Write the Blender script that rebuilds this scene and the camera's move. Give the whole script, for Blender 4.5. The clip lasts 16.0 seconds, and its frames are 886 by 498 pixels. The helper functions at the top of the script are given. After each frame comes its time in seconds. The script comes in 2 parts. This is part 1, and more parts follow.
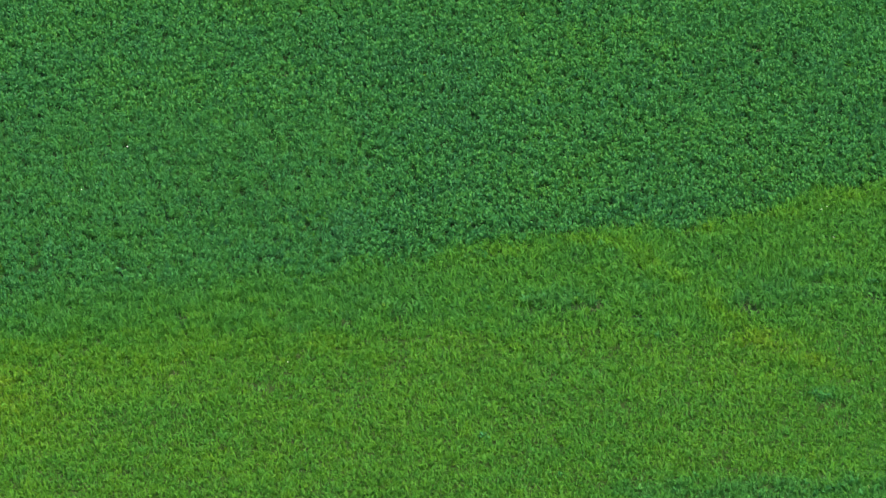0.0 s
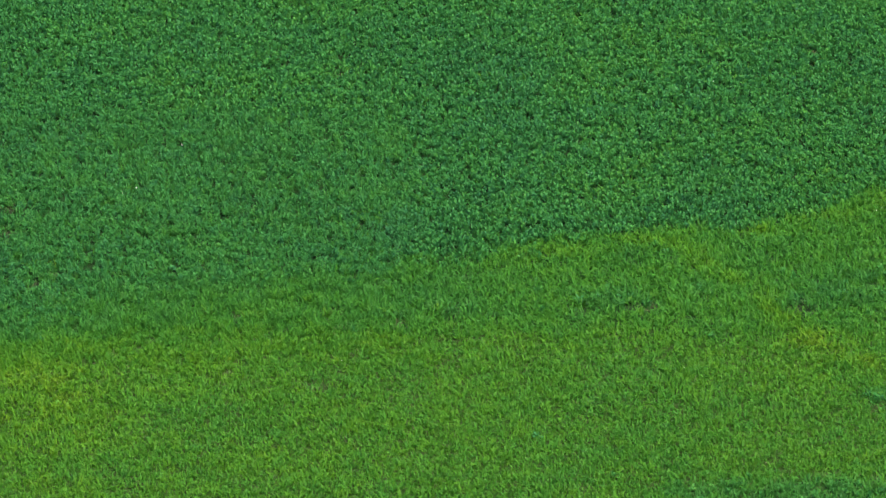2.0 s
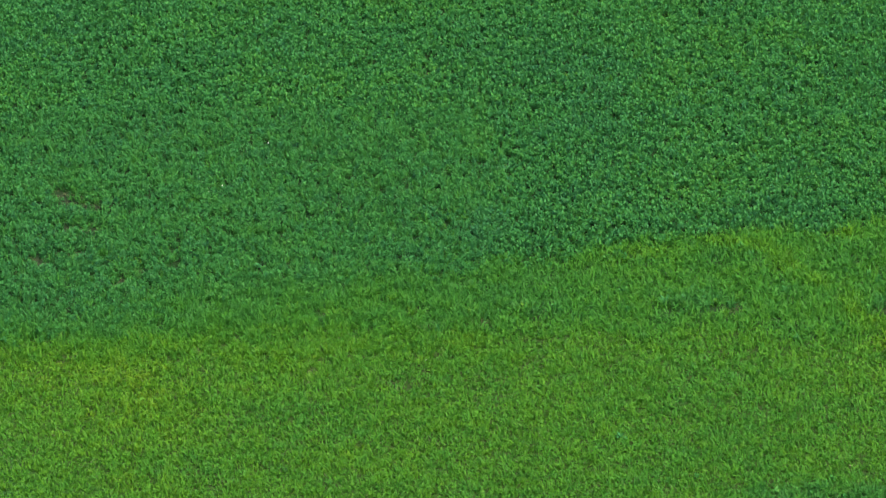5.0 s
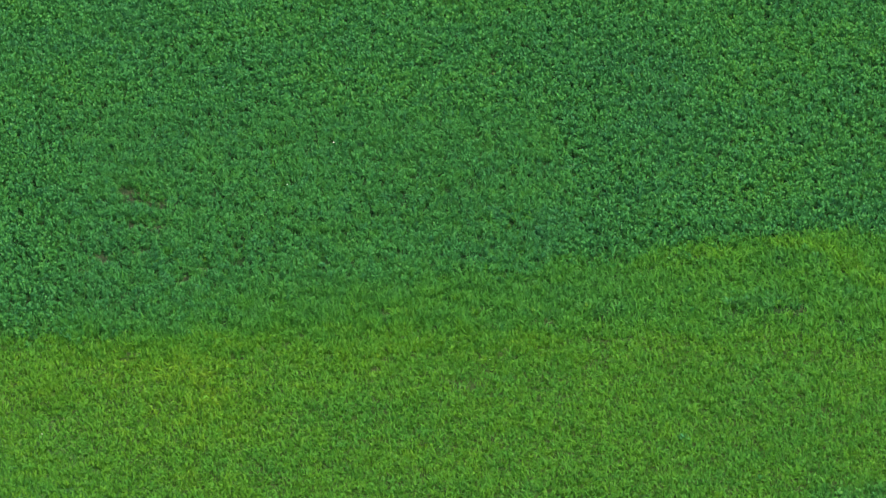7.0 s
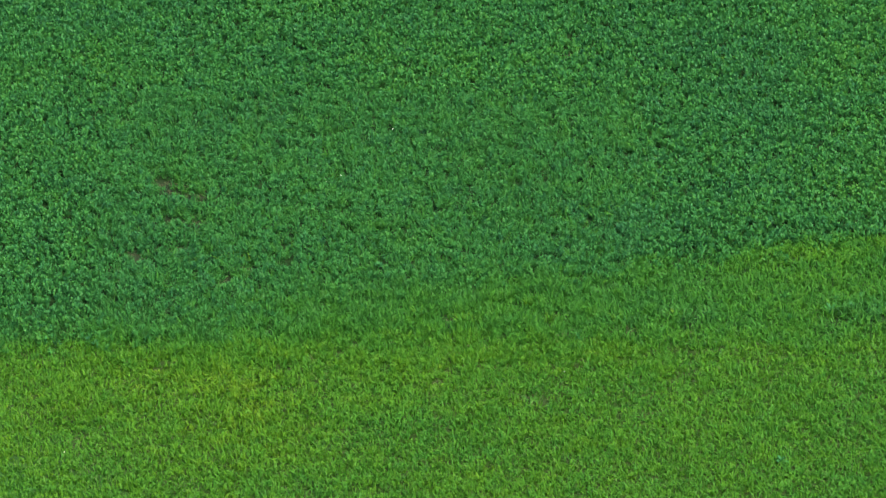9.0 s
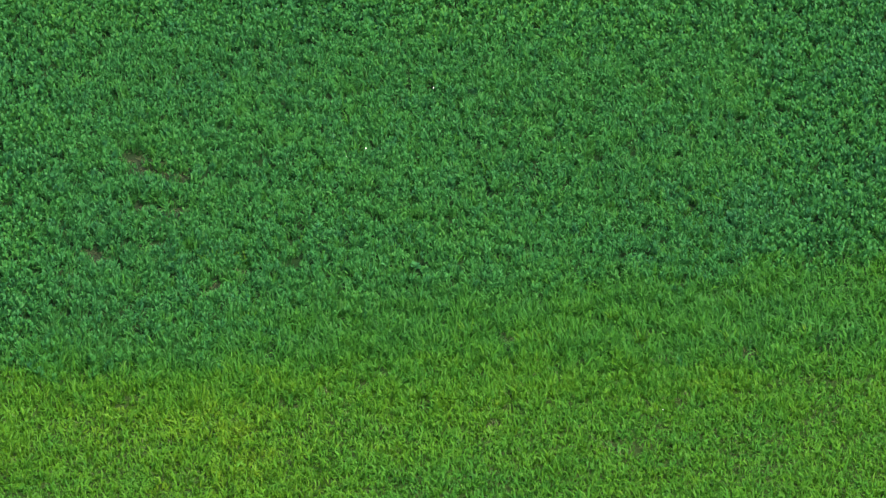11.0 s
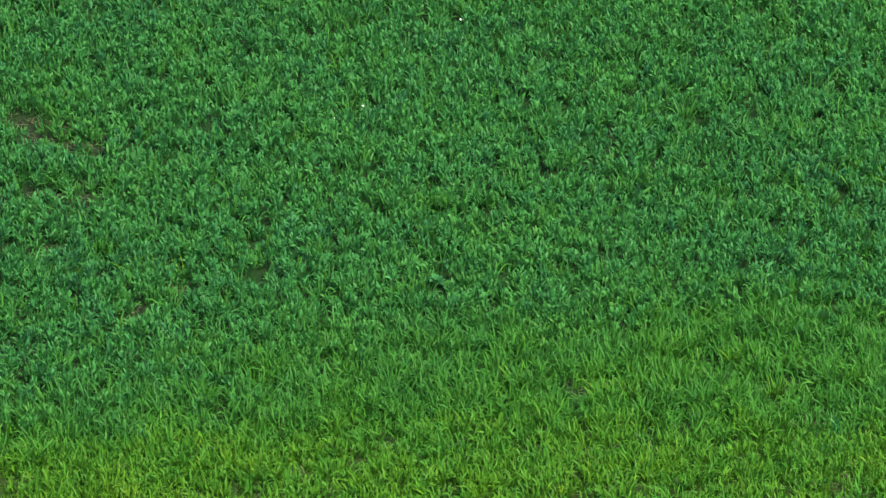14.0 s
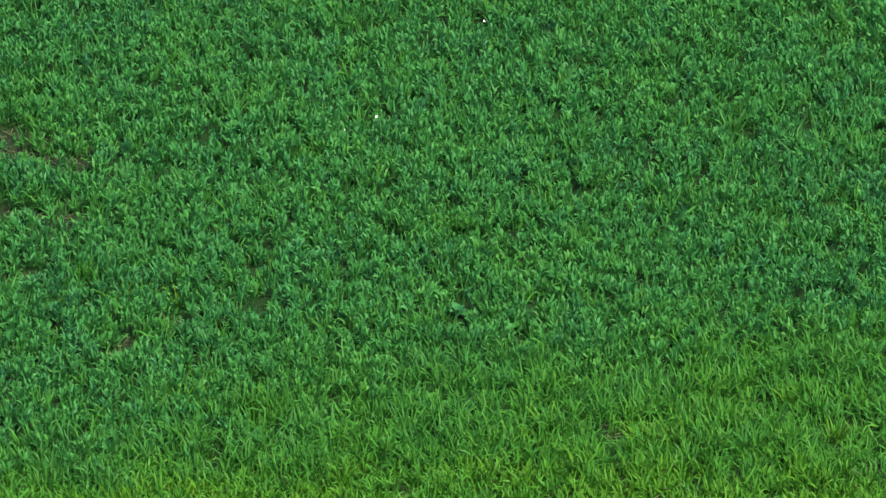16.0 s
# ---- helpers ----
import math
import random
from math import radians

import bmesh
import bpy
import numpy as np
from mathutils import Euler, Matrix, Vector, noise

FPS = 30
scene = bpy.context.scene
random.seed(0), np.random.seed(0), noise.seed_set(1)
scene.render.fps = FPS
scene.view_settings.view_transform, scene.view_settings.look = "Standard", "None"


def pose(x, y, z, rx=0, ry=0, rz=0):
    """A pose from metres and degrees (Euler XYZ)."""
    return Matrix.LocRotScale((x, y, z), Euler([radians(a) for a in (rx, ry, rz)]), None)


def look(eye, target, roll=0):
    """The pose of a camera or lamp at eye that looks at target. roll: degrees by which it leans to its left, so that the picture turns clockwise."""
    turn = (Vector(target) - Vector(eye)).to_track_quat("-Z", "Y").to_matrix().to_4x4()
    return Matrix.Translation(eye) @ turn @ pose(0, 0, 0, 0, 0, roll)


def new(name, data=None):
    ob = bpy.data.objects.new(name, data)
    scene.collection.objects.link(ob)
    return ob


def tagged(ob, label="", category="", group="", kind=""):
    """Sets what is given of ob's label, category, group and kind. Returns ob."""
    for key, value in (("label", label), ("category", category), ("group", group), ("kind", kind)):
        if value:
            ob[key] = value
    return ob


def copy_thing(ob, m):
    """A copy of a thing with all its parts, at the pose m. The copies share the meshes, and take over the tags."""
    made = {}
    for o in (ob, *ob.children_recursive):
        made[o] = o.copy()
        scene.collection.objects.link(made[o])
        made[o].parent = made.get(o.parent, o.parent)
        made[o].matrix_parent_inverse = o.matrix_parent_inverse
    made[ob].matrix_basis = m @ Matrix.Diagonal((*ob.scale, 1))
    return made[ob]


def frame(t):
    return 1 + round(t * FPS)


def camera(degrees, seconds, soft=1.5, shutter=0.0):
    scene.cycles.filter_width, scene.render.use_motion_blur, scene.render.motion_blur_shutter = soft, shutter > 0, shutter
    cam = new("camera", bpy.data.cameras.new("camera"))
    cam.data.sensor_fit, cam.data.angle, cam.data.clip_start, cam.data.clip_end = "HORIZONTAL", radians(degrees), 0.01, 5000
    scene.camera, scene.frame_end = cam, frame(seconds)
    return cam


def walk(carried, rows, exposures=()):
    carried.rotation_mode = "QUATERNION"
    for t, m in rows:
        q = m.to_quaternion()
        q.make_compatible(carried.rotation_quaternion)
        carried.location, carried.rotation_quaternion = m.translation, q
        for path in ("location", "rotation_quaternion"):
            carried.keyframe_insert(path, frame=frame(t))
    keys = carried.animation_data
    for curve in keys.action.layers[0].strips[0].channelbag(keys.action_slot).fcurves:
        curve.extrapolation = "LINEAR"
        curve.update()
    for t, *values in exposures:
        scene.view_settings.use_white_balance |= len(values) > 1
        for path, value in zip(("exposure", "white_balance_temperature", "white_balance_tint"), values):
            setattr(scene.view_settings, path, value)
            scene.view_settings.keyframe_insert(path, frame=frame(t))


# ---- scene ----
cam = camera(8.0, 16.0, soft=1.48)

PATH = [
    (0.0, look((-5.63, -172.24, 88.39), (0.937, 0.741, 0.0), -0.01)),
    (0.5, look((-5.67, -172.28, 88.32), (0.706, 0.742, 0.0), 0.01)),
    (1.0, look((-5.72, -172.36, 88.45), (0.245, 0.757, 0.0), 0.01)),
    (1.5, look((-5.63, -172.32, 88.40), (-0.288, 0.753, 0.0), 0.02)),
    (2.0, look((-5.67, -172.29, 88.35), (-0.724, 0.766, 0.0), 0.02)),
    (2.5, look((-5.63, -172.28, 88.39), (-1.128, 0.751, 0.0), 0.03)),
    (3.0, look((-5.60, -172.32, 88.43), (-1.485, 0.738, 0.0), 0.04)),
    (3.5, look((-5.61, -172.31, 88.36), (-1.936, 0.762, 0.0), 0.05)),
    (4.0, look((-5.64, -172.26, 88.38), (-2.422, 0.784, 0.0), 0.05)),
    (6.5, look((-5.62, -172.36, 88.43), (-4.856, 0.753, 0.0), 0.10)),
    (7.0, look((-5.54, -172.36, 88.39), (-5.317, 0.793, 0.0), 0.10)),
    (7.5, look((-5.61, -172.39, 88.46), (-5.791, 0.816, 0.0), 0.11)),
    (8.0, look((-5.64, -172.39, 88.40), (-6.265, 0.787, 0.0), 0.14)),
    (8.5, look((-5.52, -166.80, 85.49), (-6.761, 0.755, 0.0), 0.12)),
    (9.0, look((-5.56, -155.19, 79.56), (-7.259, 0.703, 0.0), 0.11)),
    (9.5, look((-5.63, -144.72, 74.22), (-7.721, 0.676, 0.0), 0.09)),
    (9.7, look((-5.61, -140.86, 72.20), (-7.892, 0.670, 0.0), 0.09)),
    (11.8, look((-6.94, -104.59, 54.81), (-8.768, 0.667, 0.0), -0.16)),
    (12.0, look((-7.03, -101.51, 53.26), (-8.783, 0.677, 0.0), -0.15)),
    (12.5, look((-7.24, -94.23, 49.55), (-8.788, 0.659, 0.0), -0.11)),
    (13.0, look((-7.40, -87.55, 46.02), (-8.768, 0.646, 0.0), -0.06)),
    (13.5, look((-7.54, -82.60, 43.45), (-8.846, 0.640, 0.0), -0.04)),
    (14.0, look((-7.60, -79.02, 41.59), (-8.933, 0.677, 0.0), -0.05)),
    (14.5, look((-7.65, -75.60, 39.90), (-8.999, 0.872, 0.0), -0.06)),
    (15.0, look((-7.68, -72.39, 38.27), (-9.085, 1.084, 0.0), -0.07)),
    (15.5, look((-7.72, -70.99, 37.59), (-9.149, 1.313, 0.0), -0.07)),
    (16.0, look((-7.73, -70.99, 37.64), (-9.223, 1.406, 0.0), -0.09)),
]
walk(cam, PATH)

# world, sun, exposure: soft light of a clouded evening
world = bpy.data.worlds.new("world")
scene.world = world
world.use_nodes = True
wt = world.node_tree
sky = wt.nodes.new("ShaderNodeTexSky")
sky.sky_type, sky.sun_disc = "NISHITA", False
sky.sun_elevation, sky.sun_rotation = radians(57), radians(132.5)
wt.links.new(sky.outputs[0], wt.nodes["Background"].inputs[0])
wt.nodes["Background"].inputs[1].default_value = 0.064
sun = new("sun", bpy.data.lights.new("sun", "SUN"))
sun.data.energy, sun.data.angle, sun.data.color = 1.8, radians(30), (1.0, 0.91, 0.72)
sun.matrix_world = look((24, -22, 50), (0, 0, 0))
scene.view_settings.exposure = 2.58

# ---- materials ----
def nodes_of(name):
    m = bpy.data.materials.new(name)
    m.use_nodes = True
    return m, m.node_tree.nodes, m.node_tree.links, m.node_tree.nodes["Principled BSDF"]


def ramp(nd, stops):
    r = nd.new("ShaderNodeValToRGB")
    e = r.color_ramp.elements
    while len(e) < len(stops):
        e.new(0.5)
    for el, (p, c) in zip(e, stops):
        el.position, el.color = p, (*c, 1)
    return r


def plant_material(name, stops, rough, through_light, spread=0.3, gloss=0.14):
    """A leaf: its tone from young yellow to deep green, with a value of its own for each leaf, patches and some light through it."""
    m, nd, ln, bsdf = nodes_of(name)
    at = nd.new("ShaderNodeAttribute")
    at.attribute_name = "tone"
    geo = nd.new("ShaderNodeNewGeometry")
    tex = nd.new("ShaderNodeTexNoise")
    tex.inputs["Scale"].default_value, tex.inputs["Detail"].default_value = 2.2, 4
    ln.new(geo.outputs["Position"], tex.inputs["Vector"])
    shift = nd.new("ShaderNodeMath")
    shift.operation = "MULTIPLY_ADD"
    shift.inputs[1].default_value, shift.inputs[2].default_value = 0.36, -0.18
    ln.new(tex.outputs[0], shift.inputs[0])
    add = nd.new("ShaderNodeMath")
    add.use_clamp = True
    ln.new(at.outputs["Fac"], add.inputs[0])
    ln.new(shift.outputs[0], add.inputs[1])
    col = ramp(nd, stops)
    ln.new(add.outputs[0], col.inputs[0])
    val = nd.new("ShaderNodeMapRange")
    val.inputs["To Min"].default_value, val.inputs["To Max"].default_value = 1 - spread, 1 + spread
    ln.new(geo.outputs["Random Per Island"], val.inputs["Value"])
    hsv = nd.new("ShaderNodeHueSaturation")
    ln.new(val.outputs[0], hsv.inputs["Value"])
    ln.new(col.outputs[0], hsv.inputs["Color"])
    vein = nd.new("ShaderNodeTexNoise")
    vein.inputs["Scale"].default_value = 90
    ln.new(geo.outputs["Position"], vein.inputs["Vector"])
    bump = nd.new("ShaderNodeBump")
    bump.inputs["Strength"].default_value, bump.inputs["Distance"].default_value = 0.3, 0.004
    ln.new(vein.outputs[0], bump.inputs["Height"])
    ln.new(bump.outputs[0], bsdf.inputs["Normal"])
    ln.new(hsv.outputs[0], bsdf.inputs["Base Color"])
    bsdf.inputs["Roughness"].default_value = rough
    bsdf.inputs["Specular IOR Level"].default_value = gloss
    tr = nd.new("ShaderNodeBsdfTranslucent")
    ln.new(hsv.outputs[0], tr.inputs["Color"])
    mix = nd.new("ShaderNodeMixShader")
    mix.inputs[0].default_value = through_light
    ln.new(bsdf.outputs[0], mix.inputs[1])
    ln.new(tr.outputs[0], mix.inputs[2])
    ln.new(mix.outputs[0], nd["Material Output"].inputs["Surface"])
    return m


CLOVER = plant_material("clover_leaf", [(0.0, (0.026, 0.119, 0.043)), (0.45, (0.037, 0.163, 0.034)),
                                        (0.75, (0.055, 0.186, 0.026)), (1.0, (0.100, 0.222, 0.018))], 0.50, 0.27, 0.09, 0.12)
GRASS = plant_material("grass_blade", [(0.0, (0.029, 0.124, 0.026)), (0.35, (0.038, 0.150, 0.016)),
                                       (0.65, (0.064, 0.176, 0.010)), (1.0, (0.138, 0.208, 0.010))], 0.50, 0.28, 0.20, 0.10)
STRAW = plant_material("dry_straw", [(0.0, (0.026, 0.040, 0.013)), (1.0, (0.100, 0.125, 0.048))], 0.8, 0.1, gloss=0.2)


def soil_material():
    m, nd, ln, bsdf = nodes_of("soil")
    geo = nd.new("ShaderNodeNewGeometry")
    big = nd.new("ShaderNodeTexNoise")
    big.inputs["Scale"].default_value, big.inputs["Detail"].default_value = 0.6, 5
    ln.new(geo.outputs["Position"], big.inputs["Vector"])
    fine = nd.new("ShaderNodeTexNoise")
    fine.inputs["Scale"].default_value, fine.inputs["Detail"].default_value = 28, 8
    ln.new(geo.outputs["Position"], fine.inputs["Vector"])
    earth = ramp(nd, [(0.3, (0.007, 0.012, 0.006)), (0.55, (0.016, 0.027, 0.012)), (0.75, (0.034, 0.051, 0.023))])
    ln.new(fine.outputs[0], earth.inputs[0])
    # green floor between the plants, its colour darkened to deepen shade in the gaps
    shaded_floor = ramp(nd, [(0.35, (0.006, 0.018, 0.005)), (0.6, (0.011, 0.032, 0.008))])
    ln.new(fine.outputs[0], shaded_floor.inputs[0])
    mix = nd.new("ShaderNodeMix")
    mix.data_type = "RGBA"
    open_soil = nd.new("ShaderNodeAttribute")
    open_soil.attribute_name = "bare"
    thr = nd.new("ShaderNodeMath")
    thr.operation, thr.use_clamp = "MULTIPLY_ADD", True
    thr.inputs[1].default_value = -1.6
    ln.new(open_soil.outputs["Fac"], thr.inputs[0])
    ease_big = ramp(nd, [(0.2, (0.6, 0.6, 0.6)), (0.45, (1.3, 1.3, 1.3))])
    ln.new(big.outputs[0], ease_big.inputs[0])
    ln.new(ease_big.outputs[0], thr.inputs[2])
    ln.new(thr.outputs[0], mix.inputs["Factor"])
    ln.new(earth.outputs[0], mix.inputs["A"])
    ln.new(shaded_floor.outputs[0], mix.inputs["B"])
    # dead grass lies on the soil where grass grows
    dead = nd.new("ShaderNodeAttribute")
    dead.attribute_name = "thatch"
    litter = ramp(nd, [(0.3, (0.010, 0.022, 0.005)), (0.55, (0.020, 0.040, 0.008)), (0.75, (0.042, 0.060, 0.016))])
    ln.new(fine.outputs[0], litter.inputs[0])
    mix1 = nd.new("ShaderNodeMix")
    mix1.data_type = "RGBA"
    ln.new(dead.outputs["Fac"], mix1.inputs["Factor"])
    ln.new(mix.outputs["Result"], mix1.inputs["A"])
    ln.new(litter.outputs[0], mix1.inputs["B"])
    # away from the close-grown plot the crop closes to an even green
    dist = nd.new("ShaderNodeVectorMath")
    dist.operation = "DISTANCE"
    dist.inputs[1].default_value = (-2.0, 2.0, GROUND)
    ln.new(geo.outputs["Position"], dist.inputs[0])
    far = nd.new("ShaderNodeMapRange")
    far.inputs["From Min"].default_value, far.inputs["From Max"].default_value = 19, 27
    ln.new(dist.outputs["Value"], far.inputs["Value"])
    patch = nd.new("ShaderNodeMath")
    patch.operation = "MULTIPLY_ADD"
    patch.inputs[1].default_value = 0.45
    ln.new(fine.outputs[0], patch.inputs[0])
    wide = nd.new("ShaderNodeTexNoise")
    wide.inputs["Scale"].default_value, wide.inputs["Detail"].default_value = 0.05, 7
    ln.new(geo.outputs["Position"], wide.inputs["Vector"])
    half = nd.new("ShaderNodeMath")
    half.operation = "MULTIPLY_ADD"
    half.inputs[1].default_value, half.inputs[2].default_value = 1.3, -0.38
    ln.new(wide.outputs[0], half.inputs[0])
    ln.new(half.outputs[0], patch.inputs[2])
    crop = ramp(nd, [(0.3, (0.012, 0.075, 0.022)), (0.55, (0.022, 0.135, 0.030)), (0.8, (0.05, 0.19, 0.026))])
    ln.new(patch.outputs[0], crop.inputs[0])
    mix2 = nd.new("ShaderNodeMix")
    mix2.data_type = "RGBA"
    ln.new(far.outputs[0], mix2.inputs["Factor"])
    ln.new(mix1.outputs["Result"], mix2.inputs["A"])
    ln.new(crop.outputs[0], mix2.inputs["B"])
    ln.new(mix2.outputs["Result"], bsdf.inputs["Base Color"])
    bump = nd.new("ShaderNodeBump")
    bump.inputs["Strength"].default_value, bump.inputs["Distance"].default_value = 0.8, 0.03
    ln.new(fine.outputs[0], bump.inputs["Height"])
    ln.new(bump.outputs[0], bsdf.inputs["Normal"])
    bsdf.inputs["Roughness"].default_value = 0.95
    bsdf.inputs["Specular IOR Level"].default_value = 0.08
    return m


def plain_material(name, colour, rough, scale=60.0, spread=0.25):
    m, nd, ln, bsdf = nodes_of(name)
    geo = nd.new("ShaderNodeNewGeometry")
    tex = nd.new("ShaderNodeTexNoise")
    tex.inputs["Scale"].default_value = scale
    ln.new(geo.outputs["Position"], tex.inputs["Vector"])
    lo, hi = [c * (1 - spread) for c in colour], [min(1, c * (1 + spread)) for c in colour]
    r = ramp(nd, [(0.3, lo), (0.7, hi)])
    ln.new(tex.outputs[0], r.inputs[0])
    ln.new(r.outputs[0], bsdf.inputs["Base Color"])
    bsdf.inputs["Roughness"].default_value = rough
    bsdf.inputs["Specular IOR Level"].default_value = 0.15
    return m


GROUND = -0.17
SOIL = soil_material()
PETAL = plain_material("petal_white", (0.80, 0.80, 0.72), 0.6)
STEM = plain_material("stem_green", (0.05, 0.16, 0.03), 0.5)
EARTH = plain_material("clod_brown", (0.021, 0.031, 0.015), 0.95, 40, 0.4)

# ---- the lie of the field ----
LATTICE = np.random.RandomState(7).rand(257, 257)


def cloud(x, y, size, shift=0):
    """Smooth noise from 0 to 1 with lumps of that size in metres."""
    u, v = x / size + 31.7 * (shift + 1), y / size + 17.3 * (shift + 1)
    i, j = np.floor(u).astype(int), np.floor(v).astype(int)
    a, b = u - i, v - j
    a, b = a * a * (3 - 2 * a), b * b * (3 - 2 * b)
    i0, j0, i1, j1 = i % 257, j % 257, (i + 1) % 257, (j + 1) % 257
    return (LATTICE[i0, j0] * (1 - a) + LATTICE[i1, j0] * a) * (1 - b) + (LATTICE[i0, j1] * (1 - a) + LATTICE[i1, j1] * a) * b


def ease(v):
    v = np.clip(v, 0, 1)
    return v * v * (3 - 2 * v)


EDGE_X = (-22, -19, -16.5, -14.8, -13.1, -11.4, -9.7, -8, -6.3, -4.6, -2.9, -1.1, 0.6, 2.4, 4.1, 5.6, 8.3, 10, 11.9, 13.7, 15, 17)
EDGE_Y = (-5.2, -4.8, -4.4, -4.1, -3.6, -3.05, -2.55, -1.95, -1.45, -1.0, -0.45, 0.0, 0.5, 0.95, 1.4, 1.7, 1.85, 2.4, 3.5, 4.6, 5.0, 5.8)
STRIP_Y = -4.65  # below this line the sward is shorter and yellower
# tufts of deep green growth among the grass: x, y, half width, half depth, strength
LUSH = ((3.5, -2.7, 0.65, 0.5, 1.1), (4.7, -2.6, 0.75, 0.55, 1.1), (5.35, -2.95, 0.4, 0.35, 0.9), (6.15, 0.35, 0.4, 0.4, 0.9), (5.1, 0.4, 0.4, 0.35, 0.8),
        (6.95, -2.0, 0.45, 0.4, 0.8), (7.55, -4.5, 0.6, 0.4, 0.5), (10.0, -3.0, 0.75, 0.5, 0.9), (11.4, -2.5, 0.9, 0.55, 0.9), (12.3, -1.5, 1.0, 0.5, 0.8),
        (13.9, -2.2, 0.9, 0.6, 0.9), (-2.3, -3.45, 0.7, 0.4, 0.6), (-0.47, -3.15, 0.6, 0.35, 0.7), (-5.4, -4.1, 0.35, 0.3, 0.5), (-3.7, -4.2, 0.4, 0.3, 0.4),
        (3.5, -2.6, 3.2, 1.1, 0.22), (12.0, -2.0, 3.0, 1.4, 0.25), (11.8, -8.9, 0.45, 0.6, 1.1), (7.1, -14.4, 1.8, 0.9, 0.4), (10.0, -14.6, 2.0, 0.9, 0.5),
        (12.8, -14.5, 1.7, 0.9, 0.6), (5.0, -14.4, 0.9, 0.7, 0.35), (-8.8, 0.0, 0.5, 0.3, 0.5))
# thin yellowing growth
PALE = ((-14.1, -6.4, 2.0, 1.0, 0.3), (-12.6, -7.2, 1.4, 1.0, 0.35), (-15.5, -7.8, 2.0, 1.2, 0.2), (-17.3, -7.6, 1.8, 1.6, 0.15), (-14.6, -10.0, 2.2, 1.4, 0.3),
        (-11.6, -11.2, 1.7, 1.3, 0.35), (-12.2, -13.8, 2.2, 1.5, 0.4), (-17.4, -9.6, 2.0, 1.8, 0.15), (-12.4, -8.8, 1.6, 2.0, 0.45), (-7.6, -6.6, 1.2, 0.8, 0.2), (-4.5, -9.3, 1.4, 0.9, 0.2),
        (5.2, 1.4, 0.7, 0.4, 0.6), (6.1, 1.1, 0.7, 0.45, 0.6), (6.9, 0.5, 0.7, 0.5, 0.6), (7.3, -0.4, 0.6, 0.5, 0.6), (8.05, -1.2, 0.5, 0.5, 0.65),
        (9.1, -2.9, 0.5, 0.6, 0.55), (9.4, -4.0, 0.6, 0.6, 0.6), (10.0, -5.2, 0.8, 0.6, 0.65), (10.7, -5.9, 0.7, 0.6, 0.55), (11.8, -6.7, 0.6, 0.6, 0.6),
        (12.3, -7.7, 0.6, 0.6, 0.5), (13.7, 4.1, 1.2, 0.6, 0.5), (11.5, 3.0, 1.2, 0.5, 0.45), (9.1, 1.9, 1.4, 0.45, 0.4), (3.3, 0.7, 1.3, 0.45, 0.45))
# places where the soil shows: x, y, half width, half depth
BARE = ((-15.15, 4.85, 0.34, 0.42), (-14.6, 4.40, 0.58, 0.42), (-14.25, 4.05, 0.32, 0.42), (-14.5, 2.45, 0.80, 0.46), (-15.75, 0.32, 0.50, 0.38),
        (-14.5, 0.65, 0.26, 0.36), (-13.18, -1.10, 0.32, 0.42), (-12.53, -0.40, 0.3, 0.25), (-16.18, -0.67, 0.25, 0.33), (-16.68, -10.30, 0.15, 0.33),
        (-3.45, -5.75, 0.25, 0.35), (-2.2, -3.8, 0.4, 0.33), (-0.47, -3.0, 0.4, 0.3), (-3.75, -4.1, 0.22, 0.32), (5.4, -2.95, 0.25, 0.3),
        (-3.7, 13.65, 0.18, 0.36), (11.75, 14.8, 0.18, 0.33), (10.1, -2.95, 0.45, 0.36), (-7.15, -3.2, 0.16, 0.3), (-7.3, -6.85, 0.2, 0.3),
        (-5.0, -7.7, 0.2, 0.3), (-6.1, -5.0, 0.12, 0.25))
HOLES = ((6.15, 0.1, 0.308, 0.48), (-11.5, 0.2, 0.182, 0.42), (-11.45, 1.55, 0.13, 0.42), (-3.8, -4, 0.156, 0.42), (-6.95, -3.5, 0.208, 0.45),
         (-5.3, -2.45, 0.195, 0.42), (-4.2, -3.15, 0.286, 0.42), (-5.45, 5.4, 0.182, 0.49), (-8.92, 0, 0.286, 0.42), (3.35, -3.0, 0.33, 0.48), (3.95, -2.75, 0.24, 0.44),
         (4.62, -3.1, 0.31, 0.48), (5.38, -3.3, 0.36, 0.48), (5.1, 0.15, 0.308, 0.48), (6.95, -2.3, 0.242, 0.44), (9.75, -3.1, 0.33, 0.44), (10.25, -3.4, 0.44, 0.48),
         (11.5, -2.9, 0.396, 0.48), (12.2, -1.85, 0.33, 0.4), (13.85, -2.3, 0.374, 0.48), (14.1, -3, 0.374, 0.48), (-2.2, -3.85, 0.308, 0.44), (-0.5, -3.5, 0.374, 0.4),
         (7.6, -4.85, 0.286, 0.44), (8, -0.3, 0.264, 0.4), (9.3, 0.1, 0.22, 0.36), (11.8, -9.3, 0.33, 0.4), (-5.4, -4.3, 0.312, 0.3), (-1.9, -3.05, 0.22, 0.36), (-2.35, -3.65, 0.33, 0.5))


def lumps(x, y, rows, power=1.0):
    out = np.zeros_like(x)
    for cx, cy, rx, ry, *k in rows:
        q = ((x - cx) / rx) ** 2 + ((y - cy) / ry) ** 2
        out += (k[0] if k else 1.0) * np.exp(-q ** power)
    return out


def edge_below(x, y):
    """How far a spot lies on the grass side of the clover's edge, in metres."""
    return np.interp(x, EDGE_X, EDGE_Y) - y + 1.1 * (cloud(x, y, 1.7, 3) - 0.5) + 0.8 * (cloud(x, y, 0.5, 4) - 0.5)


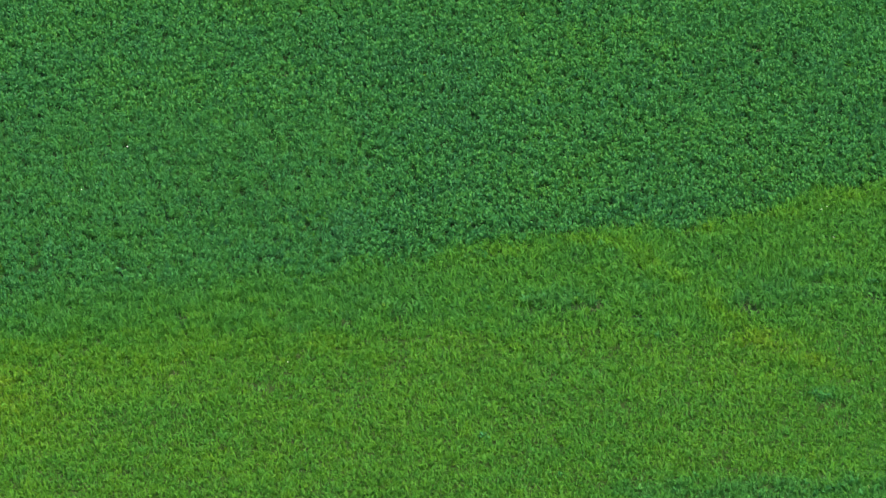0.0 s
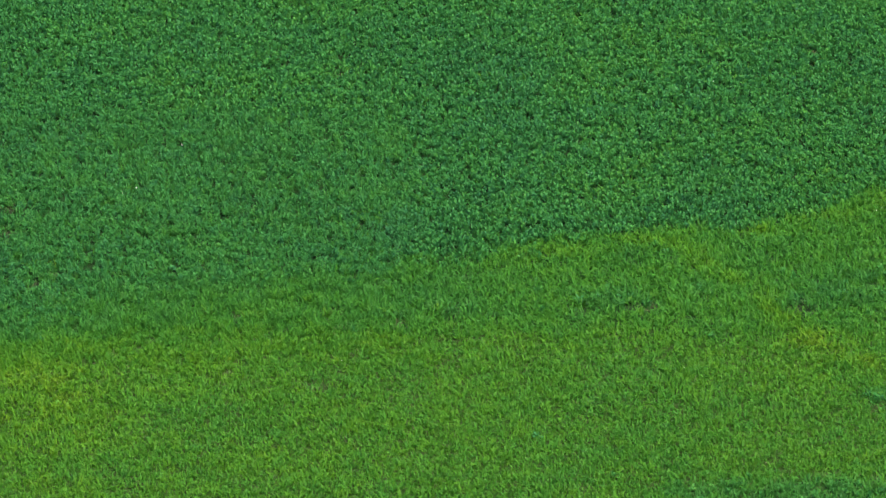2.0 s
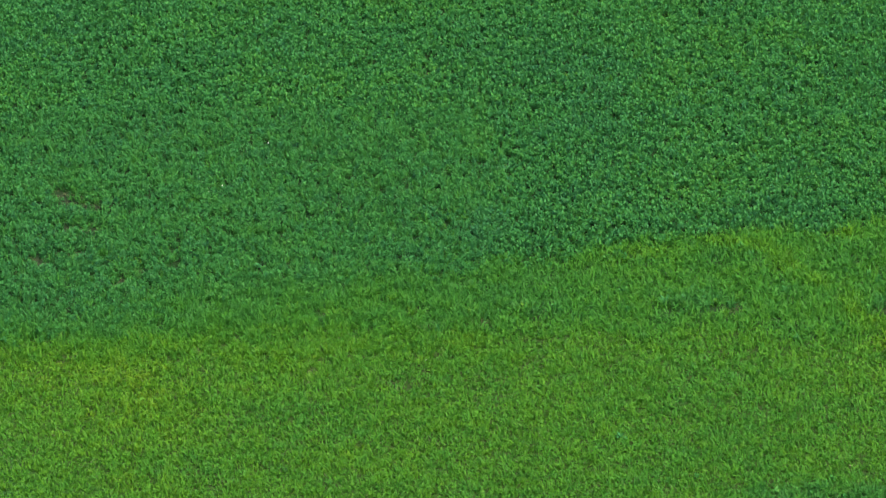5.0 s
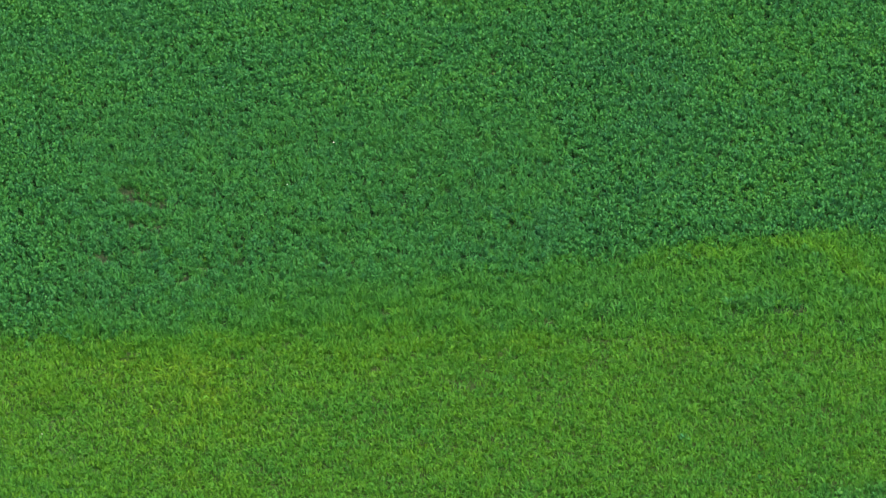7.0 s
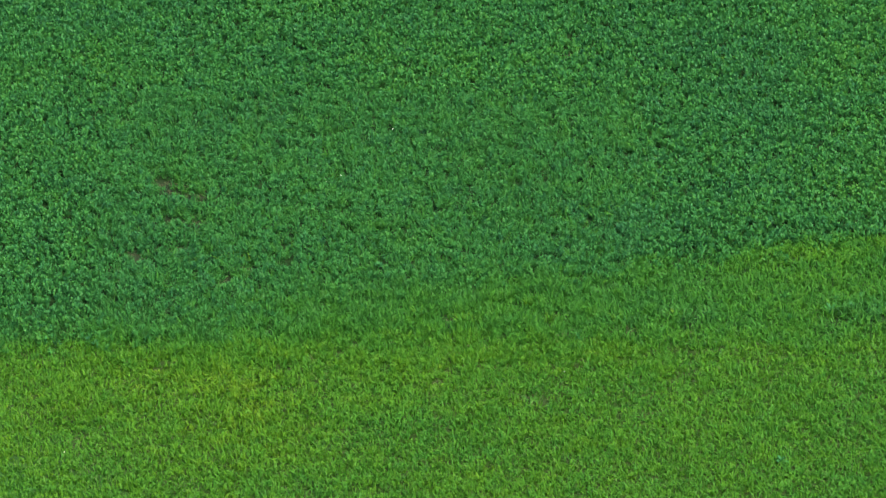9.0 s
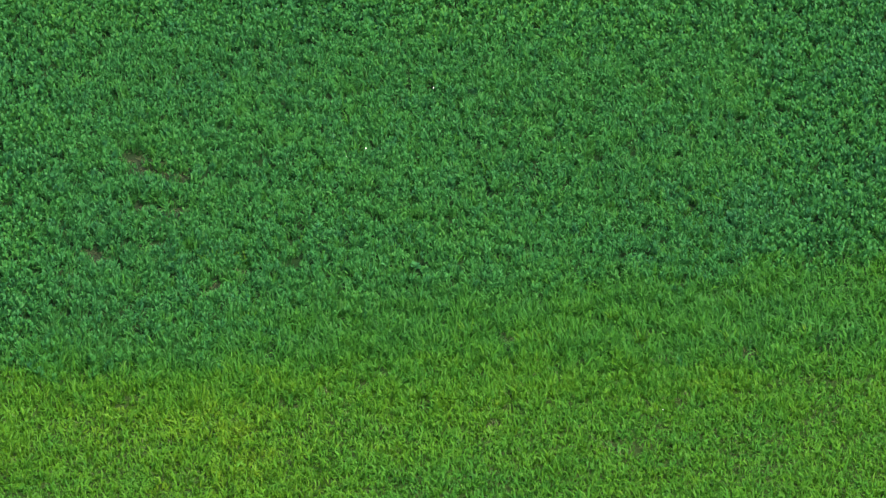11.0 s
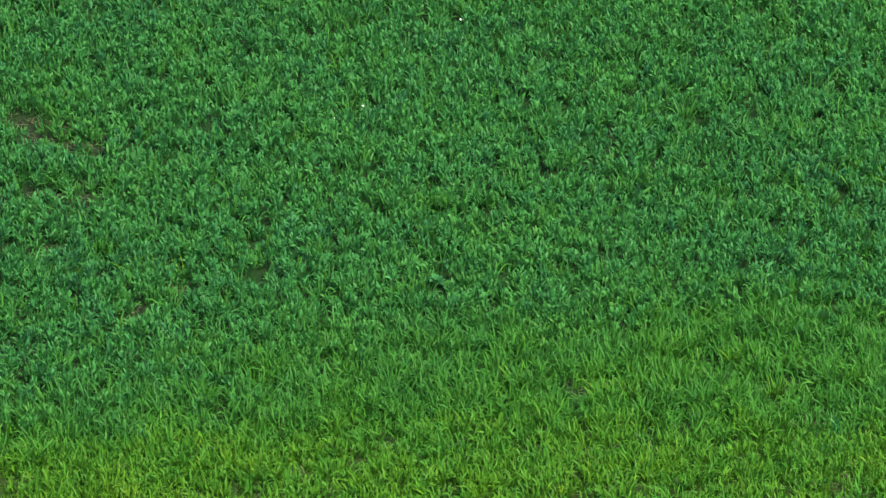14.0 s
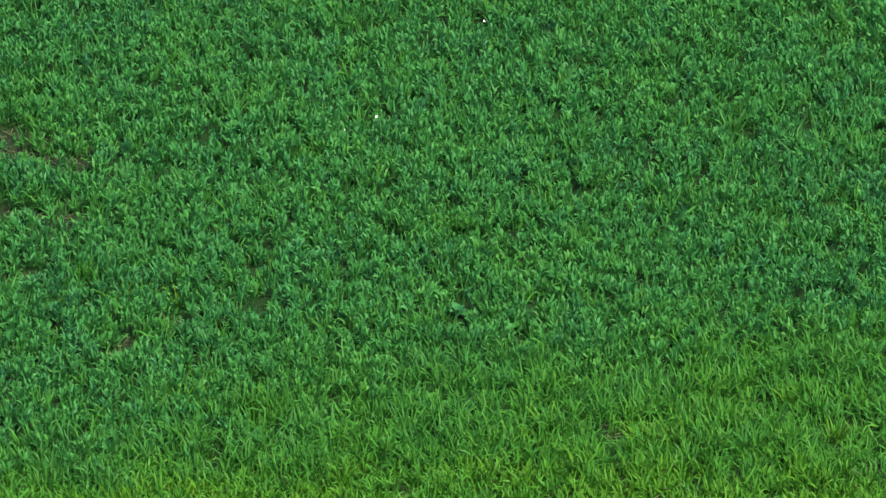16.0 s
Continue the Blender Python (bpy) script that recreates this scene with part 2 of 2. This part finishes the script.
def fringe(x):
    """Half the width of the stretch in which clover and grass grow mixed."""
    return np.interp(x, (-20, -9, -3, 2, 5), (1.3, 1.2, 0.9, 0.5, 0.3))


def grass_share(x, y):
    return ease((edge_below(x, y) / fringe(x) + 1.7) / 2.4)


def clover_share(x, y):
    return np.maximum(1 - ease((edge_below(x, y) / fringe(x) + 0.9) / 2.0), 0.40 * lushness(x, y))


def lushness(x, y):
    """Deep green growth, broken up into separate tufts."""
    return np.minimum(1, 1.3 * lumps(x, y, LUSH)) * ease((cloud(x, y, 0.42, 15) - 0.28) * 3.2)


def short_sward(x, y):
    """1 where the short sward grows, 0 in the taller band along the clover."""
    return ease((STRIP_Y - y + 0.9 * (cloud(x, y, 1.5, 5) - 0.5) + 0.6 * (cloud(x, y, 0.4, 7) - 0.5)) / 1.4 + 0.5)


def grass_tone(x, y):
    band = np.interp(x, (-20, -12, -6, 0, 4, 10), (0.20, 0.27, 0.31, 0.31, 0.34, 0.38))
    t = band + (np.interp(x, (-10, 2), (0.49, 0.46)) - band) * short_sward(x, y) + np.where(x > 2, 0.44, 0.20) * lumps(x, y, PALE) - 0.20 * lushness(x, y)
    t = t - (0.05 * (1 - ease(edge_below(x, y) / 1.6)) + 0.10 * (1 - ease((edge_below(x, y) + 1.2) / 1.8))) * ease((1 - x) / 5)
    t = t - 0.13 * ease((-13.5 - y) / 0.9) * ease((x - 3.5) / 1.5)
    return t + 0.14 * (cloud(x, y, 2.6, 5) - 0.5) + 0.13 * (cloud(x, y, 0.6, 6) - 0.5)


def openness(x, y):
    return np.minimum(1, (lumps(x, y, BARE, 1.5) + lumps(x, y, HOLES, 1.5)) * ease((cloud(x, y, 0.22, 16) - 0.12) * 2.2))


def in_plot(x, y, more=0.0):
    left = -21.6 + (19 - y) * 0.066
    right = 17.0 - (18.4 - y) * 0.1
    return (x > left - more) & (x < right + more) & (y > -16.2 - more) & (y < 20.6 + more)


def close_by(x, y, rng):
    """The stretch of the field that is passed nearest; its edge is ragged."""
    j = rng.random(x.shape) * 1.2
    return (x > -17.6 + j) & (x < -1.0 - j) & (y > -6.8 + j) & (y < 11.2 - j)


# ---- the ground ----
def build_ground():
    bm = bmesh.new()
    n, size = 170, 30.0
    verts = {}
    for i in range(n + 1):
        for j in range(n + 1):
            x, y = -size + 2 * size * i / n - 2, -size + 2 * size * j / n + 2
            z = GROUND + 0.025 * (noise.noise((x * 0.9, y * 0.9, 0)) + 0.5 * noise.noise((x * 2.7, y * 2.7, 3)))
            if i in (0, n) or j in (0, n):
                z = GROUND
            verts[i, j] = bm.verts.new((x, y, z))
    for i in range(n):
        for j in range(n):
            bm.faces.new((verts[i, j], verts[i + 1, j], verts[i + 1, j + 1], verts[i, j + 1]))
    ring = [verts[i, 0] for i in range(n)] + [verts[n, j] for j in range(n)] + [verts[i, n] for i in range(n, 0, -1)] + [verts[0, j] for j in range(n, 0, -1)]
    before = ring
    for grow in (2.5, 8.0, 30.0, 130.0):
        after = [bm.verts.new(((v.co.x + 2) * grow - 2, (v.co.y - 2) * grow + 2, GROUND)) for v in ring]
        for k in range(len(ring)):
            k2 = (k + 1) % len(ring)
            bm.faces.new((before[k2], before[k], after[k], after[k2]))
        before = after
    bmesh.ops.recalc_face_normals(bm, faces=bm.faces)
    me = bpy.data.meshes.new("ground")
    bm.to_mesh(me)
    bm.free()
    for p in me.polygons:
        p.use_smooth = True
    co = np.array([v.co for v in me.vertices])
    at = me.attributes.new("thatch", "FLOAT", "POINT")
    at.data.foreach_set("value", (grass_share(co[:, 0], co[:, 1]) * (0.15 + 0.85 * short_sward(co[:, 0], co[:, 1]))).astype(np.float32))
    at = me.attributes.new("bare", "FLOAT", "POINT")
    at.data.foreach_set("value", np.minimum(1, lumps(co[:, 0], co[:, 1], BARE, 1.5)).astype(np.float32))
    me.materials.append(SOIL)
    return tagged(new("ground", me), "brown soil of a wide field under green growth", "ground", kind="structure")


def mesh_of(name, verts, sizes, loops, tone, material):
    """One mesh out of arrays: corners, faces by their number of corners, and a tone for each corner."""
    me = bpy.data.meshes.new(name)
    me.vertices.add(len(verts))
    me.vertices.foreach_set("co", verts.astype(np.float32).ravel())
    me.loops.add(len(loops))
    me.loops.foreach_set("vertex_index", loops.astype(np.int32))
    me.polygons.add(len(sizes))
    starts = np.concatenate([[0], np.cumsum(sizes)[:-1]]).astype(np.int32)
    me.polygons.foreach_set("loop_start", starts)
    at = me.attributes.new("tone", "FLOAT", "POINT")
    at.data.foreach_set("value", tone.astype(np.float32))
    me.update(calc_edges=True)
    me.materials.append(material)
    return me


def scatter(rng, per_square_metre):
    """Even but ragged spots over the whole plot."""
    step = per_square_metre ** -0.5
    gx, gy = np.meshgrid(np.arange(-24, 20, step), np.arange(-18, 23, step))
    x = gx.ravel() + (rng.random(gx.size) - 0.5) * step * 1.5
    y = gy.ravel() + (rng.random(gx.size) - 0.5) * step * 1.5
    k = in_plot(x, y)
    return x[k], y[k]


def arcs(foot, way, length, width, start, bend, fold, tone, parts, curl=0.0):
    """Leaves or blades that rise from the foot at an angle start from the upright and bend over outwards along their length,
    swinging sideways by curl. parts: the widths, as shares of the greatest, at even steps from foot to tip. Returns arrays for mesh_of."""
    n, k = len(foot), len(parts)
    up = np.array([[0.0, 0.0, 1.0]])
    at, rows, step = foot.copy(), [], length / (k - 1)
    for i, share in enumerate(parts):
        angle, turn = start + bend * i / (k - 1), way + curl * i / (k - 1)
        out = np.stack([np.cos(turn), np.sin(turn), 0 * turn], -1)
        side = np.stack([-np.sin(turn), np.cos(turn), 0 * turn], -1)
        sa, ca = np.sin(angle)[:, None], np.cos(angle)[:, None]
        if share > 0:
            w = (width * share / 2)[:, None]
            lift = (fold * width * share)[:, None] * (up * sa - out * ca)
            rows += [at - side * w + lift, at + side * w - lift]
        else:
            rows += [at]
        at = at + step[:, None] * (out * sa + up * ca)
    loops, sizes, c = [], [], 0
    for i in range(k - 1):
        lo, hi = (2 if parts[i] > 0 else 1), (2 if parts[i + 1] > 0 else 1)
        f = [c, c + 1, c + 3, c + 2] if lo == hi == 2 else [c, c + 2, c + 1] if lo == 1 else [c, c + 1, c + 2]
        loops += f
        sizes.append(len(f))
        c += lo
    m = len(rows)
    verts = np.stack(rows, 1)
    verts = (verts + np.random.default_rng(n).normal(0, 1, verts.shape) * (0.10 * width)[:, None, None]).reshape(-1, 3)
    loops = (np.arange(n)[:, None] * m + np.array(loops)[None]).ravel()
    return verts, np.tile(sizes, n), loops, np.repeat(tone, m)


def clover_leaves(x, y, rng, each, size, near):
    """Leaves over the domes of separate plants: arguments for arcs()."""
    n = len(x)
    bare = openness(x, y)
    tall = (0.12 + 0.10 * cloud(x, y, 0.4, 8) + 0.04 * cloud(x, y, 1.6, 9) + 0.10 * ease(2.2 * cloud(x, y, 0.26, 22) - 0.5) + 0.09 * rng.random(n)) * (1 - 0.6 * bare)
    tone_p = 0.40 + 0.22 * (cloud(x, y, 3.4, 10) - 0.5) + 0.20 * (cloud(x, y, 0.9, 11) - 0.5) + 0.24 * (rng.random(n) - 0.5)
    tone_p += 0.20 * grass_share(x, y) + 0.25 * bare
    tone_p = np.where(rng.random(n) < 0.05, tone_p - 0.28, tone_p)
    girth = 0.050 + 0.032 * rng.random(n)
    px, py, ph, pt, pg = (np.repeat(v, each) for v in (x, y, tall, tone_p, girth))
    m = len(px)
    round_way = rng.random(m) * 2 * math.pi
    u = np.sqrt(rng.random(m))
    length = (0.066 + 0.066 * rng.random(m)) * size
    width = (0.88 if near else 1.6) * (0.016 + 0.014 * rng.random(m)) * size
    z = GROUND + np.maximum(ph * (1 - 0.45 * u * u) - 0.13 * rng.random(m) ** 1.6 - 0.6 * length, 0.0)
    foot = np.stack([px + u * pg * np.cos(round_way), py + u * pg * np.sin(round_way), z], -1)
    start = 0.02 + 0.40 * u + rng.normal(0, 0.22, m)
    bend = rng.normal(0.9, 0.65, m)
    way = round_way + rng.normal(0, 0.9, m)
    return (foot, way, length, width, start, bend, rng.normal(0.0, 0.25, m), pt + (0.08 if near else 0.30) * (rng.random(m) - 0.5),
            (0.6, 1.0, 0.85, 0.0) if near else (0.0, 1.0, 0.0), rng.normal(0, 1.0, m))


def build_clover():
    rng = np.random.default_rng(11)
    x, y = scatter(rng, 50)
    keep = rng.random(len(x)) < clover_share(x, y) * (1 - 0.60 * grass_share(x, y)) * (1 - 0.98 * openness(x, y))
    keep &= rng.random(len(x)) < np.where(close_by(x, y, rng), 0.56, 0.78) + 0.62 * ease(2.2 * cloud(x, y, 0.26, 22) - 0.5)
    x, y = x[keep], y[keep]
    close = close_by(x, y, rng)
    for spots, each, size, near in ((close, 19, 1.18, True), (~close, 17, 1.3, False)):
        me = mesh_of("clover", *arcs(*clover_leaves(x[spots], y[spots], rng, each, size, near)), CLOVER)
        tagged(new("clover", me), "dense dark green leafy clover over the field", "clover", kind="stuff")


def build_grass():
    rng = np.random.default_rng(23)
    x, y = scatter(rng, 84)
    share = grass_share(x, y)
    near = close_by(x, y, rng)
    keep = rng.random(len(x)) < np.where(near, 0.20 + 0.78 * share, 0.03 + 0.90 * share) * (1 - 0.85 * openness(x, y))
    keep &= rng.random(len(x)) < np.where(near, 0.46, 0.72) + np.where(near, 0.68, 0.42) * ease(2.0 * cloud(x, y, 0.27, 19) - 0.45)
    x, y, near = x[keep], y[keep], near[keep]
    for spots, each, parts, near_by in ((near, 16, (0.7, 1.0, 0.8, 0.0), True), (~near, 8, (0.8, 0.9, 0.0), False)):
        tx, ty = x[spots], y[spots]
        lush = lushness(tx, ty)
        tall = 0.13 + 0.10 * cloud(tx, ty, 0.4, 13) + 0.05 * cloud(tx, ty, 1.8, 14) + 0.07 * lush
        tall *= (1.15 - 0.30 * short_sward(tx, ty)) * ((0.62 if near_by else 0.74) + (0.70 if near_by else 0.45) * rng.random(len(tx)))
        tone_t = grass_tone(tx, ty) + (0.25 if near_by else 0.18) * (rng.random(len(tx)) - 0.5)
        px, py, ph, pt = (np.repeat(v, each) for v in (tx, ty, tall, tone_t))
        n = len(px)
        way = rng.random(n) * 2 * math.pi
        r = 0.095 * np.sqrt(rng.random(n))
        out = way + rng.normal(0, 0.9, n)
        foot = np.stack([px + r * np.cos(out), py + r * np.sin(out), np.full(n, GROUND - 0.01)], -1)
        length = ph * (0.70 + 0.80 * rng.random(n))
        width = (0.013 + 0.012 * rng.random(n)) if near_by else (0.018 + 0.014 * rng.random(n))
        start = np.abs(rng.normal(0.20, 0.22, n) if near_by else rng.normal(0.35, 0.30, n))
        bend = np.abs(rng.normal(1.1 if near_by else 1.5, 0.7, n))
        curl = rng.normal(0, 1.2, n)
        me = mesh_of("grass", *arcs(foot, way, length, width, start, bend, rng.normal(0, 0.22, n), pt + 0.16 * (rng.random(n) - 0.5), parts, curl), GRASS)
        tagged(new("grass", me), "bright yellow-green grass growing in loose curling tufts", "grass", kind="stuff")


def build_straw():
    """Dead stalks and crumbs of soil where the ground lies open."""
    rng = np.random.default_rng(31)
    feet = []
    for cx, cy, rx, ry in BARE:
        k = int(30 + 150 * rx)
        feet.append(np.stack([cx + rng.normal(0, 0.6, k) * rx, cy + rng.normal(0, 0.6, k) * ry, np.full(k, GROUND + 0.012)], -1))
    sx, sy = scatter(rng, 18)
    k = rng.random(len(sx)) < short_sward(sx, sy) * ease(1.5 * cloud(sx, sy, 1.1, 21) - 0.25)
    feet.append(np.stack([sx[k], sy[k], GROUND + 0.02 + 0.07 * rng.random(k.sum())], -1))
    foot = np.concatenate(feet)
    n = len(foot)
    args = (foot, rng.random(n) * 2 * math.pi, 0.06 + 0.13 * rng.random(n), 0.006 + 0.006 * rng.random(n),
            1.0 + 0.45 * rng.random(n), 0.2 * rng.random(n), 0.1, rng.random(n))
    me = mesh_of("dry_stalks", *arcs(*args, (0.8, 1.0, 0.5)), STRAW)
    tagged(new("dry_stalks", me), "brown dead stalks lying on soil and in grass", "straw", kind="stuff")
    bm = bmesh.new()
    for cx, cy, rx, ry in BARE:
        for _ in range(int(18 + 40 * rx)):
            size = rng.uniform(0.008, 0.03)
            at = Vector((cx + rng.normal(0, 0.5) * rx, cy + rng.normal(0, 0.5) * ry, GROUND + size * 0.4))
            m = Matrix.Translation(at) @ Euler(rng.uniform(0, 6, 3)).to_matrix().to_4x4() @ Matrix.Diagonal((size, size * 0.8, size * 0.65, 1))
            for v in bmesh.ops.create_icosphere(bm, subdivisions=1, radius=1, matrix=m)["verts"]:
                v.co += (v.co - at) * rng.uniform(-0.3, 0.3)
    me = bpy.data.meshes.new("soil_clods")
    bm.to_mesh(me)
    bm.free()
    me.materials.append(EARTH)
    tagged(new("soil_clods", me), "small dark brown crumbs of open soil", "soil", kind="stuff")


def part(name, me, parent, label=""):
    """One mesh as a part of a thing."""
    ob = new(name, me)
    ob.parent = parent
    return tagged(ob, label) if label else ob


def tube(name, points, radii, material, sides=6):
    """A bent round stalk through the points."""
    bm = bmesh.new()
    rings = []
    for p, r in zip(points, radii):
        rings.append([bm.verts.new((p[0] + r * math.cos(a), p[1] + r * math.sin(a), p[2])) for a in (2 * math.pi * k / sides for k in range(sides))])
    for lo, hi in zip(rings, rings[1:]):
        for k in range(sides):
            bm.faces.new((lo[k], lo[(k + 1) % sides], hi[(k + 1) % sides], hi[k]))
    bm.faces.new(rings[-1])
    me = bpy.data.meshes.new(name)
    bm.to_mesh(me)
    bm.free()
    me.materials.append(material)
    return me


def flower_head():
    """A round clover bloom: many small pointed florets over a ball."""
    bm = bmesh.new()
    bmesh.ops.create_icosphere(bm, subdivisions=2, radius=0.010)
    turn = math.pi * (3 - math.sqrt(5))
    for k in range(46):
        h = 1 - 1.7 * (k + 0.5) / 46
        r = math.sqrt(max(0.0, 1 - h * h))
        d = Vector((r * math.cos(k * turn), r * math.sin(k * turn), h))
        side = d.cross(Vector((0.3, 0.2, 1))).normalized() * 0.0035
        other = d.cross(side).normalized() * 0.0025
        foot, mid, tip = d * 0.009, d * 0.015, d * 0.0195 + Vector((0, 0, 0.002))
        a, b, c, e = (bm.verts.new(q) for q in (foot, mid + side, tip, mid - side))
        f, g = bm.verts.new(mid + other), bm.verts.new(mid - other)
        bm.faces.new((a, b, c, e))
        bm.faces.new((a, f, c, g))
    me = bpy.data.meshes.new("bloom")
    bm.to_mesh(me)
    bm.free()
    me.materials.append(PETAL)
    return me


def build_flowers():
    rng = random.Random(5)
    stalk = tube("stem", [(0, 0, 0), (0.004, 0.002, 0.06), (0.010, 0.004, 0.16), (0.018, 0.006, 0.285)], (0.0025, 0.002, 0.002, 0.0018), STEM)
    bloom = flower_head()
    first = None
    spots = ((-10.18, 5.0, 0.95), (-8.79, 8.0, 0.95), (-10.6, 4.58, 0.5), (-3.95, -6.66, 0.6), (12.77, 2.78, 0.8), (12.95, 2.95, 0.6), (12.94, 0.84, 0.6),
             (6.18, -7.39, 0.6), (-12.42, 12.03, 0.75), (-12.88, 13.32, 0.75), (0.59, 13.29, 0.75), (8.33, 12.18, 0.6), (-16.93, -11.27, 0.75))
    for x, y, size in spots:
        m = pose(x, y, GROUND, 0, 0, rng.uniform(0, 360)) @ Matrix.Diagonal((size, size, 1, 1))
        if first is None:
            first = new("clover_flower")
            first.matrix_basis = m
            part("stem", stalk, first)
            head = part("bloom", bloom, first, "round white bloom of many florets")
            head.location = (0.018, 0.006, 0.295)
            tagged(first, "small white clover flower standing above green leaves", "flower", "white clover flowers")
        else:
            copy_thing(first, m)


def leaf_mesh(name, length, width, droop, material, tone, seed):
    """A broad leaf with a midrib fold and a wavy edge, from its foot along x."""
    rng = np.random.default_rng(seed)
    k = 7
    verts, faces = [], []
    for i in range(k):
        u = i / (k - 1)
        half = width * (math.sin(math.pi * min(1, u * 0.86 + 0.1)) ** 0.8) * (1 if i < k - 1 else 0.15)
        x, z = length * u * (1 - 0.15 * u), length * (0.75 * u - droop * u * u)
        j = rng.uniform(-0.12, 0.12, 2) * width
        verts += [(x, -half + j[0], z + half * 0.35), (x, 0, z), (x, half + j[1], z + half * 0.35)]
    for i in range(k - 1):
        c = 3 * i
        faces += [(c, c + 1, c + 4, c + 3), (c + 1, c + 2, c + 5, c + 4)]
    me = bpy.data.meshes.new(name)
    me.from_pydata(verts, [], faces)
    at = me.attributes.new("tone", "FLOAT", "POINT")
    at.data.foreach_set("value", np.full(len(verts), tone, np.float32))
    for p in me.polygons:
        p.use_smooth = True
    me.materials.append(material)
    return me


def build_weeds():
    rng = random.Random(9)
    kinds = [leaf_mesh("leaf", 0.20 + 0.03 * k, 0.035 + 0.006 * k, 0.42 + 0.08 * k, CLOVER, 0.05 + 0.12 * k, 40 + k) for k in range(3)]
    for x, y, size, count in ((1.66, -11.05, 1.2, 11), (-9.02, -0.1, 1.0, 10), (-8.75, -0.35, 0.8, 8), (11.82, -9.0, 1.1, 12), (11.5, -8.8, 0.9, 9), (-14.5, 0.45, 0.8, 8),
                              (3.3, -2.55, 1.2, 11), (3.9, -2.4, 1.1, 10), (4.6, -2.5, 1.2, 10), (4.9, -2.45, 1.0, 9), (5.35, -2.75, 1.0, 9), (6.1, 0.5, 1.1, 10),
                              (7.0, -1.85, 1.0, 9), (9.8, -2.6, 1.1, 10), (11.3, -2.35, 1.2, 11), (12.3, -1.3, 1.1, 10), (13.9, -1.8, 1.2, 10), (-2.2, -3.35, 0.9, 8)):
        weed = new("weed_plant")
        weed.matrix_basis = pose(x, y, GROUND, 0, 0, rng.uniform(0, 360))
        tagged(weed, "low bluish green broad-leaved weed among the grass", "weed", "broad-leaved weeds")
        for k in range(count):
            ob = part("leaf", kinds[k % 3], weed)
            s = size * rng.uniform(0.75, 1.1)
            ob.matrix_basis = pose(0, 0, 0.0, rng.uniform(-12, 12), rng.uniform(-38, 6), 360 * k / count + rng.uniform(-14, 14)) @ Matrix.Scale(s, 4)


def build_tufts():
    rng = np.random.default_rng(77)

    def blade_kinds(tone):
        made = []
        for k in range(4):
            args = (np.zeros((1, 3)), np.array([0.0]), np.array([0.27 + 0.05 * k]), np.array([0.020]), np.array([0.08 + 0.05 * k]),
                    np.array([0.5 + 0.3 * k]), 0.1, np.array([tone + 0.1 * k]))
            made.append(mesh_of("blade", *arcs(*args, (0.8, 1.0, 0.9, 0.6, 0.0)), GRASS))
        return made

    pale, deep = blade_kinds(0.40), blade_kinds(0.02)
    bright = ((-13.35, 0.1, 1.0), (-12.95, 0.15, 0.9), (-12.5, 0.0, 0.95), (-7.85, -3.05, 1.05), (-6.7, -3.45, 1.1), (-6.45, -3.4, 0.9), (-4.3, -3.3, 1.0),
              (-2.45, -3.4, 1.15), (-2.2, -3.35, 1.0), (-14.1, -0.1, 0.8), (-12.4, -2.6, 0.9), (-4.9, -2.4, 0.95), (-0.9, -3.05, 0.9))
    dark = ((3.3, -2.75, 1.2), (3.75, -2.6, 1.1), (4.55, -2.75, 1.2), (4.85, -2.5, 1.0), (5.3, -3.0, 1.1), (6.1, 0.35, 1.1), (5.15, 0.4, 0.9), (6.9, -2.0, 1.0),
            (7.6, -4.55, 0.9), (9.75, -2.85, 1.1), (10.3, -3.2, 1.1), (11.2, -2.7, 1.2), (11.6, -2.4, 1.1), (12.1, -1.5, 1.2), (12.7, -1.4, 1.0), (13.7, -1.9, 1.1),
            (14.1, -2.6, 1.1), (-2.25, -3.6, 1.0), (-0.5, -3.2, 0.9), (-2.0, -2.8, 0.8), (-5.4, -4.1, 0.8), (7.2, -14.2, 1.1), (8.6, -14.5, 1.1), (10.0, -14.3, 1.2),
            (11.6, -14.5, 1.1), (5.6, -14.1, 1.0), (12.9, -14.3, 1.1))
    for spots, kinds, label in ((bright, pale, "taller bright green grass tuft rising above its surroundings"),
                                (dark, deep, "thick dark green grass tuft in the paler grass")):
        for x, y, size in spots:
            tuft = new("grass_tuft")
            tuft.matrix_basis = pose(x, y, GROUND - 0.005, 0, 0, rng.uniform(0, 360))
            tagged(tuft, label, "grass", "tall grass tufts")
            for k in range(32):
                ob = part("blade", kinds[k % 4], tuft)
                a, r = rng.uniform(0, 360), rng.uniform(0, 0.14)
                ob.matrix_basis = pose(r * math.cos(radians(a)), r * math.sin(radians(a)), 0, 0, 0, a + rng.uniform(-40, 40)) @ Matrix.Scale(size * rng.uniform(0.6, 1.0), 4)


build_ground()
build_clover()
build_grass()
build_straw()
build_flowers()
build_weeds()
build_tufts()
